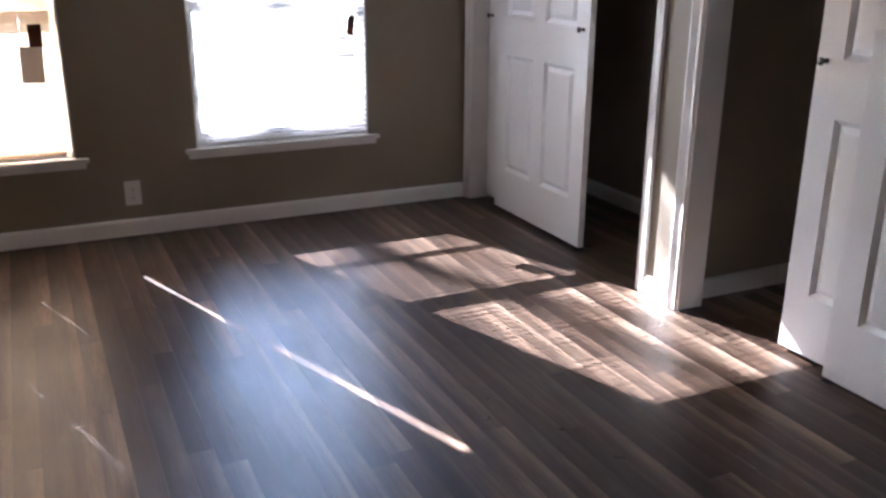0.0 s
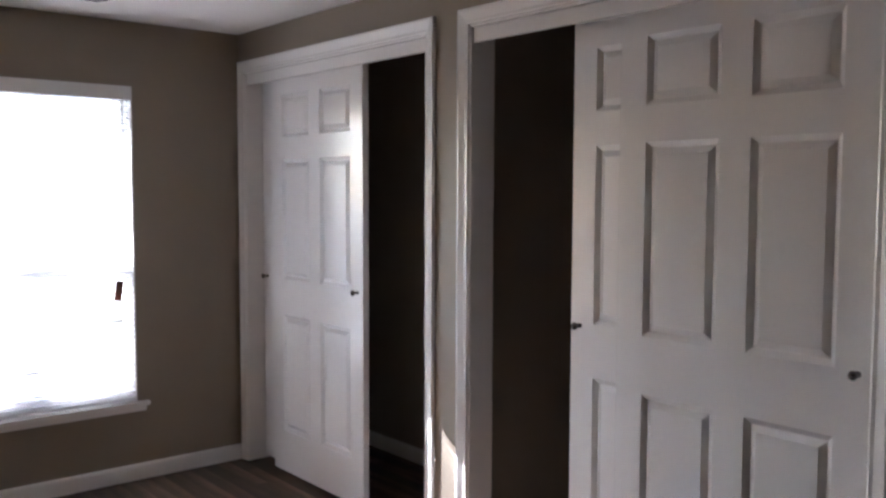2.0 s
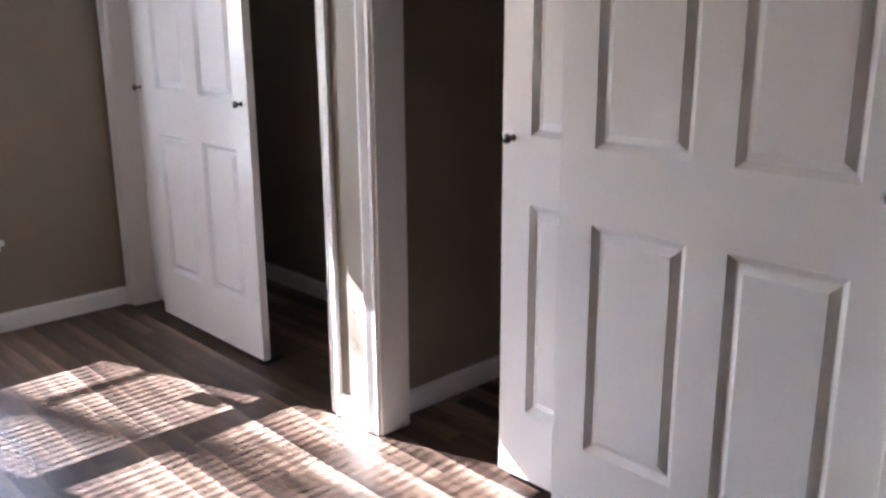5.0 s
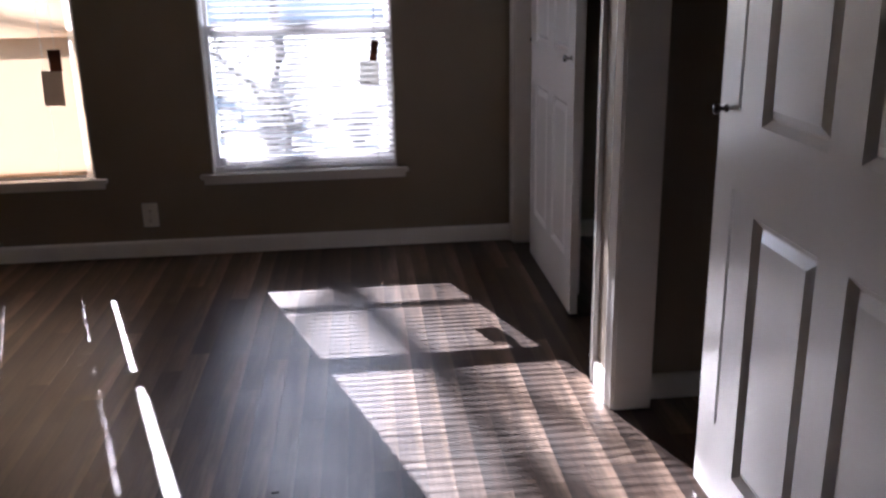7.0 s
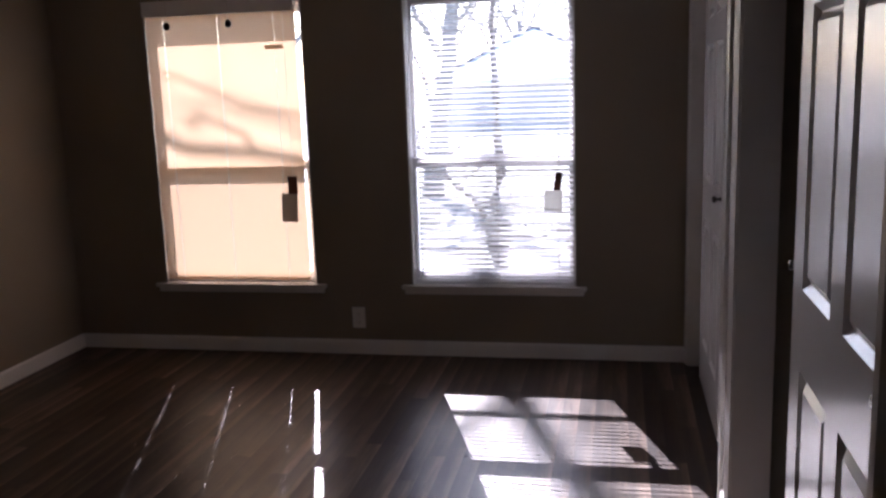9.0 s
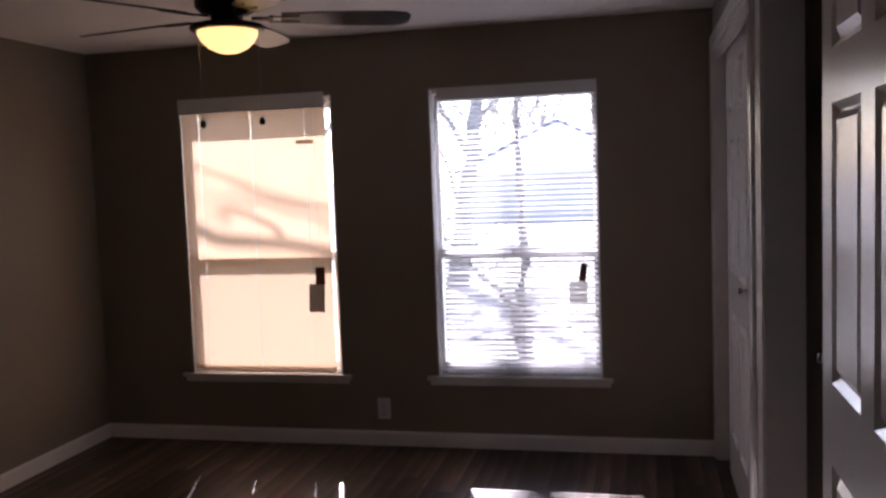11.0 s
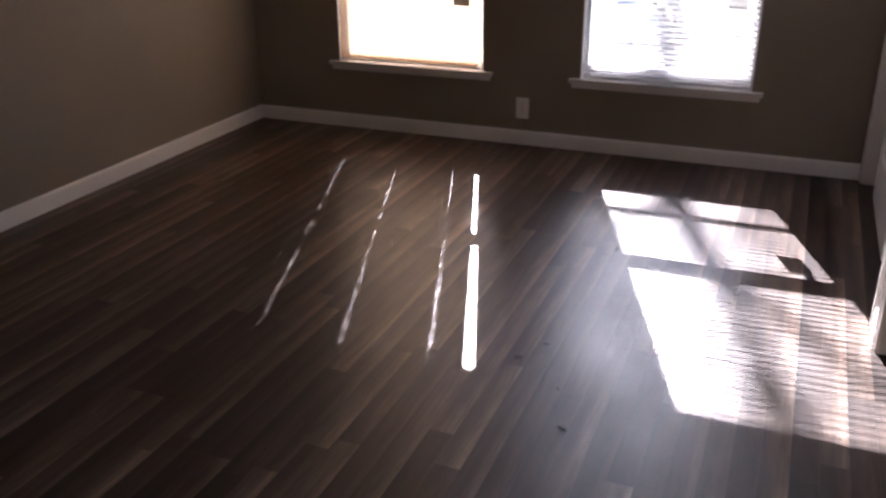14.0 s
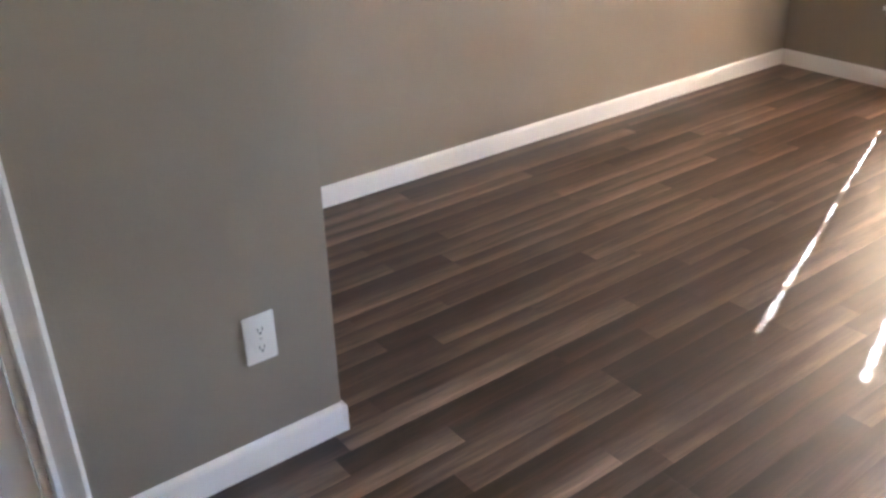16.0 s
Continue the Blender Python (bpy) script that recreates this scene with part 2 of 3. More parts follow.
structure("wall_west", boxes((WEST_X - 0.12, WEST_X, PIER_Y - 0.12, WIN_Y, 0, TOP)), WALL, "plain taupe painted wall", "wall")
structure("wall_alcove", boxes((WEST_X, PIER_X, PIER_Y - 0.12, PIER_Y, 0, TOP)), WALL, "taupe wall at the jog beside the entry", "wall")
structure("wall_entry", boxes(
    (PIER_X - 0.12, PIER_X, ENTRY[1], PIER_Y - 0.12, 0, TOP), (PIER_X - 0.12, PIER_X, BACK_Y, ENTRY[0], 0, TOP), (PIER_X - 0.12, PIER_X, *ENTRY, 2.06, TOP)),
    WALL, "taupe wall with the entry door", "wall")
structure("wall_south", boxes((PIER_X - 0.12, CLOSET_X + 0.1, BACK_Y - 0.12, BACK_Y, 0, TOP)), WALL, "plain taupe wall at the back", "wall")
structure("wall_closet_back", boxes((CLOSET_X, CLOSET_X + 0.1, BACK_Y, WIN_Y, 0, TOP)), WALL, "dark closet back wall", "wall")
structure("wall_closet_divider", boxes((EAST_IN, CLOSET_X, 2.85, 2.95, 0, TOP)), WALL, "wall between the two closets", "wall")
structure("wall_closet_side", boxes((EAST_IN, CLOSET_X, 0.95, 1.05, 0, TOP)), WALL, "closet side wall", "wall")
structure("ceiling", boxes((WEST_X - 0.12, CLOSET_X + 0.1, BACK_Y - 0.12, OUT_Y, TOP, TOP + 0.1)), CEIL, "white textured ceiling", "ceiling")
structure("eave", boxes((-6, 6, OUT_Y, 5.42, 2.33, 2.47), (-6, 6, -2, 5.42, 2.55, 2.65)), SIDING, "roof eave over the windows", "eave")


# ---- trim ----
def baseboard(length):
    """Along +x from the origin, face towards -y, with an eased top."""
    prof = [(0, 0), (-0.013, 0), (-0.013, 0.071), (-0.0105, 0.081), (-0.006, 0.087), (0, 0.089)]
    bm = bmesh.new()
    a, b = [[bm.verts.new((x, y, z)) for y, z in prof] for x in (0, length)]
    n = len(prof)
    for i in range(n):
        bm.faces.new((a[i], b[i], b[(i + 1) % n], a[(i + 1) % n]))
    bm.faces.new(a)
    bm.faces.new(b)
    bmesh.ops.recalc_face_normals(bm, faces=bm.faces)
    return bm


def run_board(x, y, turn, length):
    ob = part("baseboard", baseboard(length), TRIM)
    ob.matrix_world = pose(x, y, 0.002, 0, 0, turn)
    return tagged(ob, "white painted wooden baseboard along the wall", "baseboard", kind="structure")


run_board(WEST_X + 0.0135, WIN_Y, 0, EAST_X - 0.02 - WEST_X)
run_board(WEST_X, PIER_Y + 0.0135, 90, WIN_Y - PIER_Y - 0.0135)
run_board(PIER_X + 0.013, PIER_Y, 180, PIER_X + 0.013 - WEST_X)
run_board(PIER_X, ENTRY[1] + 0.0755, 90, PIER_Y - ENTRY[1] - 0.076)
run_board(PIER_X, BACK_Y + 0.014, 90, ENTRY[0] - BACK_Y - 0.091)
run_board(EAST_X, C2[0] - 0.058, -90, C2[0] - BACK_Y - 0.072)
run_board(EAST_X, C1[0] - 0.0575, -90, C1[0] - C2[1] - 0.115)
run_board(EAST_X - 0.0002, BACK_Y, 180, EAST_X - PIER_X - 0.001)
for y0, y1 in ((2.95, WIN_Y), (1.05, 2.85)):
    run_board(CLOSET_X, y1 - 0.014, -90, y1 - y0 - 0.028)
    run_board(CLOSET_X, y0, 180, CLOSET_X - EAST_IN)
    run_board(EAST_IN, y1, 0, CLOSET_X - EAST_IN)


def casing(u0, u1, top, legs=(0.056, 0.056)):
    """Mitred moulding round an opening in the plane x = 0; it stands out towards -x. legs: widths at u0 and u1."""
    prof = [(0.0, 0.0), (0.0, 0.008), (0.1, 0.0105), (0.28, 0.0085), (0.45, 0.011), (0.75, 0.0165), (0.86, 0.018), (1.0, 0.0165), (1.0, 0.0)]
    bm = bmesh.new()
    lines = []
    for w, d in prof:
        a, b, t = w * legs[0], w * legs[1], w * 0.062
        lines.append([bm.verts.new((-d, u, z)) for u, z in ((u0 - a, 0.003), (u0 - a, top + t), (u1 + b, top + t), (u1 + b, 0.003))])
    for p, q in zip(lines, lines[1:]):
        for i in range(3):
            bm.faces.new((p[i], q[i], q[i + 1], p[i + 1]))
    bmesh.ops.recalc_face_normals(bm, faces=bm.faces)
    return bm


def closet_trim(name, span):
    """Casing, jamb lining, fascia over the tracks, and the double track."""
    y0, y1 = span
    th = base(name, pose(0, 0, 0), "white painted closet opening trim with a fascia over the tracks", "trim", "closet frames", "structure")
    c = part("casing", casing(y0, y1, C_TOP), TRIM, th)
    c.location.x = EAST_X - 0.0005
    part("jamb", boxes((EAST_X - 0.002, EAST_IN + 0.004, y0, y0 + 0.012, 0.003, C_TOP), (EAST_X - 0.002, EAST_IN + 0.004, y1 - 0.012, y1, 0.003, C_TOP),
                       (EAST_X - 0.002, EAST_IN + 0.004, y0 + 0.012, y1 - 0.012, C_TOP - 0.012, C_TOP), bevel=0.001), TRIM, th)
    part("fascia", boxes((EAST_X + 0.008, EAST_X + 0.024, y0 + 0.0125, y1 - 0.0125, 2.15, C_TOP - 0.0125), bevel=0.0015), TRIM, th)
    part("track", boxes((EAST_X + 0.034, EAST_X + 0.14, y0 + 0.013, y1 - 0.013, C_TOP - 0.03, C_TOP - 0.013)), STEEL, th, "steel sliding track")


closet_trim("trim_closet_far", C1)
closet_trim("trim_closet_near", C2)


# ---- six-panel doors ----
RINGS = ((0.0, 0.0), (0.0015, 0.0014), (0.0175, 0.0145), (0.021, 0.0145), (0.041, 0.002))


def door_slab(width, z0, z1, stile, rows, thick=0.035):
    """In the plane x = 0, y from 0 to width; moulded panels face -x."""
    pw = (width - 3 * stile) / 2
    ys = [0, stile, stile + pw, 2 * stile + pw, 2 * stile + 2 * pw, width]
    zs = [z0] + [z for r in rows for z in r] + [z1]
    bm = bmesh.new()
    for i in range(5):
        for j in range(len(zs) - 1):
            a, b, c, d = ys[i], ys[i + 1], zs[j], zs[j + 1]
            loops = [(0.0, 0.0)] if not (i % 2 and j % 2) else RINGS
            last = None
            for inset, depth in loops:
                ring = [bm.verts.new((depth, y, z)) for y, z in ((a + inset, c + inset), (b - inset, c + inset), (b - inset, d - inset), (a + inset, d - inset))]
                if last:
                    for k in range(4):
                        bm.faces.new((last[k], ring[k], ring[(k + 1) % 4], last[(k + 1) % 4]))
                last = ring
            bm.faces.new(last)
    e = 0.0025
    o = [(0, 0, z0), (0, width, z0), (0, width, z1), (0, 0, z1)]
    prev = [bm.verts.new(p) for p in o]
    for x, g in ((e, e), (thick - e, e), (thick, 0)):
        ring = [bm.verts.new((x, (-g if y == 0 else width + g), (z - g if z == z0 else z + g))) for _, y, z in o]
        for k in range(4):
            bm.faces.new((prev[k], prev[(k + 1) % 4], ring[(k + 1) % 4], ring[k]))
        prev = ring
    bm.faces.new(prev)
    bmesh.ops.remove_doubles(bm, verts=bm.verts, dist=0.0002)
    bmesh.ops.recalc_face_normals(bm, faces=bm.faces)
    return bm


ROWS_Z = ((0.25, 0.89), (1.085, 1.73), (1.85, 2.076))
DW = 0.87


def knob_bm():
    bm = lathe([(0.010, 0.0), (0.010, 0.003), (0.0055, 0.006), (0.0055, 0.016), (0.0115, 0.021), (0.0145, 0.027), (0.0135, 0.033), (0.007, 0.036)], 16)
    bmesh.ops.transform(bm, matrix=Matrix.Rotation(radians(-90), 4, "Y"), verts=bm.verts)
    return bm


def closet_door(y, x, knob_at, label):
    d = base("closet_door", pose(x, y, 0), label, "closet door", "sliding closet doors")
    part("slab", door_slab(DW, 0.024, 2.172, 0.106, ROWS_Z), DOOR, d)
    k = part("knob", knob_bm(), KNOB, d, "small round dark nickel knob", True)
    k.location = (-0.0003, knob_at, 1.075)
    for yy in (0.12, DW - 0.12):
        part("hanger", boxes((0.014, 0.017, yy - 0.025, yy + 0.025, 2.1725, 2.1895)), STEEL, d)
    return d


closet_door(C2[0] + 0.014, 2.425, 0.042, "white six-panel sliding closet door hung on the front track, pushed open")
closet_door(2.326 - DW, 2.490, DW - 0.042, "white six-panel sliding closet door on the rear track, half hidden")
closet_door(3.595, 2.425, 0.042, "white six-panel sliding closet door beside the window wall, pushed open")
closet_door(C1[1] - 0.014 - DW, 2.490, DW - 0.042, "white six-panel sliding closet door behind another, near the corner")

for y in (2.04, 3.62):
    g = base("floor_guide", pose(2.475, y, 0.004), "small dark plastic guide under the sliding doors on the floor", "floor guide", "door guides")
    part("plate", boxes((-0.05, 0.05, -0.02, 0.02, 0, 0.004), bevel=0.001), SLOT, g)
    part("fin", boxes((-0.004, 0.004, -0.018, 0.018, 0.004, 0.014), bevel=0.001), SLOT, g)

# entry door
ent = base("door_1", pose(0, 0, 0), "closed white six-panel bedroom door in a moulded frame", "door", kind="structure")
cs = part("casing", casing(*ENTRY, 2.06, (0.07, 0.07)), TRIM, ent)
cs.matrix_local = pose(PIER_X + 0.0005, ENTRY[0] + ENTRY[1], 0, 0, 0, 180)
part("jamb", boxes((PIER_X - 0.12, PIER_X + 0.002, ENTRY[0], ENTRY[0] + 0.018, 0.003, 2.06), (PIER_X - 0.12, PIER_X + 0.002, ENTRY[1] - 0.018, ENTRY[1], 0.003, 2.06),
                   (PIER_X - 0.12, PIER_X + 0.002, ENTRY[0] + 0.018, ENTRY[1] - 0.018, 2.042, 2.06)), TRIM, ent)
W_E = ENTRY[1] - ENTRY[0] - 0.044
leaf = part("leaf", door_slab(W_E, 0.012, 2.036, 0.11, ((0.22, 0.83), (1.02, 1.62), (1.74, 1.93))), DOOR, ent)
leaf.matrix_local = pose(PIER_X - 0.012, ENTRY[1] - 0.022, 0, 0, 0, 180)
kn = part("door_knob", lathe([(0.03, 0), (0.03, 0.006), (0.011, 0.012), (0.011, 0.03), (0.024, 0.04), (0.028, 0.052), (0.022, 0.064), (0.008, 0.068)], 20), NICKEL, leaf, "round nickel door knob", True)
kn.matrix_local = pose(0, W_E - 0.065, 0.95, 0, -90, 0)


# ---- windows ----
GLASS_Y = 4.835


def window(name, span, label):
    x0, x1 = span
    w = base(name, pose(0, 0, 0), label, "window", kind="structure")
    part("window_sill", boxes((x0 - 0.06, x1 + 0.06, WIN_Y - 0.035, WIN_Y - 0.001, SILL - 0.022, SILL + 0.002), (x0 + 0.001, x1 - 0.001, WIN_Y - 0.001, GLASS_Y - 0.032, SILL - 0.022, SILL + 0.002),
                              bevel=0.003), TRIM, w, "white wooden window sill with a moulded apron")
    part("apron", boxes((x0 - 0.045, x1 + 0.045, WIN_Y - 0.017, WIN_Y - 0.0005, SILL - 0.052, SILL - 0.0225), bevel=0.003), TRIM, w)
    part("reveal", boxes((x0, x0 + 0.01, WIN_Y - 0.001, GLASS_Y - 0.032, SILL + 0.003, HEAD), (x1 - 0.01, x1, WIN_Y - 0.001, GLASS_Y - 0.032, SILL + 0.003, HEAD),
                         (x0 + 0.01, x1 - 0.01, WIN_Y - 0.001, GLASS_Y - 0.032, HEAD - 0.01, HEAD)), TRIM, w)
    a, b, lo, hi = GLASS_Y - 0.03, GLASS_Y + 0.05, SILL - 0.02, HEAD
    part("window_frame", boxes((x0, x0 + 0.016, a, b, lo, hi), (x1 - 0.016, x1, a, b, lo, hi), (x0 + 0.016, x1 - 0.016, a, b, lo, lo + 0.05), (x0 + 0.016, x1 - 0.016, a, b, hi - 0.03, hi), bevel=0.002), VINYL, w)
    mid = 1.145
    i0, i1 = x0 + 0.017, x1 - 0.017
    for nm, y, z0, z1 in (("lower_sash", GLASS_Y - 0.022, lo + 0.051, mid + 0.03), ("upper_sash", GLASS_Y + 0.012, mid - 0.03, hi - 0.031)):
        t = 0.045 if nm == "lower_sash" else 0.03
        s = part(nm, boxes((i0, i0 + 0.02, y, y + 0.028, z0, z1), (i1 - 0.02, i1, y, y + 0.028, z0, z1), (i0 + 0.02, i1 - 0.02, y, y + 0.028, z0, z0 + t), (i0 + 0.02, i1 - 0.02, y, y + 0.028, z1 - 0.045, z1), bevel=0.002), VINYL, w)
        p = part("pane", boxes((i0 + 0.019, i1 - 0.019, y + 0.012, y + 0.016, z0 + t - 0.001, z1 - 0.044)), GLASS, s, "clear window pane")
        p.visible_shadow = False
    part("insect_screen", boxes((i0, i1, GLASS_Y + 0.043, GLASS_Y + 0.044, lo + 0.051, mid)), SCREEN, w, "fine grey insect screen over the lower half")
    lk = part("sash_lock", boxes(((x0 + x1) / 2 - 0.03, (x0 + x1) / 2 + 0.03, GLASS_Y - 0.035, GLASS_Y - 0.023, mid + 0.005, mid + 0.02), bevel=0.003), VINYL, w)
    return w


window("window_1", OPEN_L, "white vinyl sash window behind a closed cream blind")
window("window_2", OPEN_R, "white vinyl sash window behind an open white blind")


def slat_bm(x0, x1, width, holes, curve, thick=0.0006, half=0.002):
    """A curved slat along x, centred on the origin, with route holes."""
    xs = [x0]
    for h in holes:
        xs += [h - half, h + half]
    xs.append(x1)
    rows = [-0.5, -0.42, 0.42, 0.5]
    bm = bmesh.new()
    g = [[bm.verts.new((x, r * width, curve * (1 - 4 * r * r))) for r in rows] for x in xs]
    for i in range(len(xs) - 1):
        for j in range(3):
            if i % 2 and j == 1:
                continue
            bm.faces.new((g[i][j], g[i + 1][j], g[i + 1][j + 1], g[i][j + 1]))
    if thick:
        bmesh.ops.solidify(bm, geom=bm.faces[:], thickness=thick)
    return bm


def blind(x0, x1, y, tilt, mat, label, pitch, bottom, width=0.025, loose=0.0, ladders=3, shut=(), rise=0.004):
    """Mini blind: head rail, slats at an angle (degrees, room edge down), bottom rail, ladder cords. shut: slats that hang twisted."""
    b = base("window_blind", pose((x0 + x1) / 2, y, SILL), label, "window blind", "window blinds")
    h = (x1 - x0) / 2
    top = HEAD - SILL - 0.011
    rail = part("head_rail", boxes((-h, h, -0.02, 0.018, top - 0.032, top), bevel=0.003), VINYL, b)
    part("valance", boxes((-h - 0.004, h + 0.004, -0.0285, -0.0235, top - 0.062, top + rise), bevel=0.0015), VINYL, b, "flat valance strip over the head rail")
    part("bottom_rail", boxes((-h, h, -0.012, 0.012, bottom, bottom + 0.014), bevel=0.004), VINYL, b)
    if ladders == 3:
        lad = [-h + 0.115, -h + 0.455, -h + 0.80]
    else:
        lad = [-h + 0.13, h - 0.13]
    shape = (0.0022, 0.0006) if loose else (0.0004, 0.0)
    kinds = [mesh_of("slat", slat_bm(-h, h, width, lad, *shape, half), mat) for half in (0.0018, 0.0016, 0.0012)]
    n = math.ceil((top - 0.05 - bottom - 0.02) / pitch)
    for i in range(n):
        s = new("slat", kinds[random.randrange(3)])
        s.parent = b
        s.matrix_local = pose(random.uniform(-0.001, 0.001), 0, bottom + 0.026 + i * pitch, (-40 if i in shut else tilt) + random.uniform(-loose, loose), random.uniform(-0.03, 0.03) * loose, 0)
    for u in lad:
        bm = bmesh.new()
        for yy in (-width * 0.45, width * 0.45):
            tube(bm, [Vector((u + 0.003, yy, bottom + 0.01)), Vector((u + 0.004, yy, top - 0.03))], [0.0006, 0.0006], 5)
        tube(bm, [Vector((u, 0, bottom + 0.01)), Vector((u, 0, top - 0.03))], [0.0009, 0.0009], 5)
        part("ladder_cord", bm, CORD, b)
    return b


blind(OPEN_L[0] + 0.014, OPEN_L[1] - 0.038, 4.772, -88.5, SLAT_WARM, "closed cream mini blind glowing with sunlight", 0.03, 0.012, 0.0302, rise=0.028)
blind(OPEN_R[0] + 0.06, OPEN_R[1] - 0.014, 4.772, 18, SLAT, "white mini blind with its slats tilted open", 0.03, 0.012, 0.034, 2.5, shut=(6,))


def hang_tag(x, z, y, lean, tall, label, half, paper):
    """A dark card and a lighter card on a cord that hangs from a blind's head rail."""
    t = base("blind_tag", pose(x, y, z), label, "warning tag", "blind tags")
    part("dark_card", boxes((-half, half, -0.001, 0.001, -0.052, 0.052), bevel=0.0004), CARD_DARK, t, "dark brown card").matrix_local = pose(0, 0, 0, 0, lean, 0)
    g = part("grey_card", boxes((-0.05, 0.05, -0.0008, 0.0008, -tall, tall), bevel=0.0004), paper, t, "pale card with fine print")
    g.matrix_local = pose(-0.028, 0.004, -0.05 - tall, 0, 2, 0)
    bm = bmesh.new()
    tube(bm, [Vector((0.006, 0.002, 0.045)), Vector((0.0, 0.003, HEAD - 0.06 - z))], [0.0011, 0.0011], 6)
    part("cord", bm, CORD, t)


hang_tag(0.117, 1.033, 4.752, 0, 0.085, "dark and grey tags on the closed blind's cord", 0.03, CARD_GREY)
hang_tag(1.675, 1.035, 4.752, 8, 0.06, "dark and pale tags on the open blind's cord, tilted", 0.019, CARD_PALE)
st = base("blind_sticker", pose(0.055, 4.7575, 1.834), "small tan label stuck near the top of the closed blind", "sticker")
part("paper", boxes((-0.055, 0.055, -0.0005, 0.0005, -0.012, 0.012)), CARD_TAN, st)
st = base("sash_sticker", pose(1.60, GLASS_Y - 0.0235, 1.15), "white paper sticker on the window's meeting rail", "sticker")
part("paper", boxes((-0.05, 0.05, -0.0005, 0.0005, -0.022, 0.022)), CARD_WHITE, st)


# ---- wall plates ----
def outlet(m, label):
    o = base("wall_outlet", m, label, "outlet", "wall outlets")
    part("plate", boxes((-0.04, 0.04, -0.006, 0, -0.064, 0.064), bevel=0.0025), PLATE, o)
    for z in (-0.024, 0.024):
        r = part("receptacle", boxes((-0.017, 0.017, -0.0078, -0.0062, z - 0.015, z + 0.015), bevel=0.0006), PLATE, o)
        for a in (-0.007, 0.005):
            part("slot", boxes((a, a + 0.0022, -0.0084, -0.0079, z - 0.003, z + 0.006)), SLOT, r)
        part("slot", boxes((-0.0025, 0.0025, -0.0084, -0.0079, z - 0.011, z - 0.006)), SLOT, r)
    part("screw", boxes((-0.003, 0.003, -0.0072, -0.0062, -0.003, 0.003), bevel=0.0005), NICKEL, o)
    return o


outlet(pose(0.475, WIN_Y, 0.228), "white duplex outlet low on the window wall")
outlet(pose(PIER_X, 0.733, 0.371, 0, 0, 90), "white duplex outlet on the wall beside the entry")
sw = base("light_switch", pose(WEST_X, 3.462, 1.52, 0, 0, 90), "white toggle switch on the plain wall", "switch")
part("plate", boxes((-0.036, 0.036, -0.006, 0, -0.06, 0.06), bevel=0.0025), PLATE, sw)
part("toggle", boxes((-0.005, 0.005, -0.016, -0.0062, -0.004, 0.012), bevel=0.0015), PLATE, sw)


# ---- ceiling fan ----
fan = base("ceiling_fan", pose(0.5, 2.9, TOP), "dark bronze five-blade ceiling fan with a lit glass bowl", "ceiling fan")
part("canopy", lathe([(0.075, -0.0005), (0.075, -0.02), (0.05, -0.06), (0.02, -0.065)]), BRONZE, fan, smooth=True)
part("rod", lathe([(0.013, -0.06), (0.013, -0.1)], 12), BRONZE, fan, smooth=True)
part("motor_housing", lathe([(0.03, -0.095), (0.095, -0.105), (0.115, -0.13), (0.115, -0.185), (0.095, -0.205), (0.06, -0.212), (0.058, -0.245), (0.06, -0.25)]), BRONZE, fan, smooth=True)
part("light_ring", lathe([(0.055, -0.246), (0.127, -0.25), (0.138, -0.257), (0.138, -0.266), (0.13, -0.272), (0.06, -0.272)]), BRONZE, fan, smooth=True)
part("light_bowl", lathe([(0.113, -0.2725), (0.111, -0.285), (0.098, -0.31), (0.072, -0.335), (0.04, -0.35), (0.012, -0.355)]), BOWL, fan, "frosted glass bowl, lit warm yellow", True)


def blade_bm():
    out = [(0.20, 0.045), (0.30, 0.055), (0.50, 0.066), (0.62, 0.066), (0.675, 0.056), (0.695, 0.03)]
    loop = [(x, y) for x, y in out] + [(x, -y) for x, y in reversed(out)]
    bm = bmesh.new()
    lo, hi = [[bm.verts.new((x, y, z)) for x, y in loop] for z in (-0.003, 0.003)]
    n = len(loop)
    bm.faces.new(lo[::-1])
    bm.faces.new(hi)
    for i in range(n):
        bm.faces.new((lo[i], lo[(i + 1) % n], hi[(i + 1) % n], hi[i]))
    return bm


blade_me = mesh_of("blade", blade_bm(), BLADE)
arm_bm = boxes((0.09, 0.17, -0.014, 0.014, -0.006, 0.0), (0.17, 0.27, -0.03, -0.018, -0.0075, -0.0035), (0.17, 0.27, 0.018, 0.03, -0.0075, -0.0035), (0.155, 0.172, -0.03, 0.03, -0.0075, -0.001), bevel=0.001)
arm_me = mesh_of("bracket", arm_bm, BRONZE)
for k in range(5):
    bl = new("blade", blade_me)
    bl.parent = fan
    bl.matrix_local = pose(0, 0, -0.222, 0, 0, 25 + 72 * k) @ pose(0, 0, 0, -12, 0, 0)
    ar = new("bracket", arm_me)
    ar.parent = bl
for u in (-0.121, 0.121):
    bm = bmesh.new()
    tube(bm, [Vector((u, 0, -0.268)), Vector((u, 0, -0.602))], [0.0008, 0.0008], 6)
    ch = part("pull_chain", bm, NICKEL, fan)
    e = part("pendant", lathe([(0.003, 0.016), (0.009, 0.01), (0.012, 0.0), (0.009, -0.01), (0.003, -0.014)], 14), BRONZE, ch, "dark pull-chain pendant", True)
    e.location = (u, 0, -0.612)


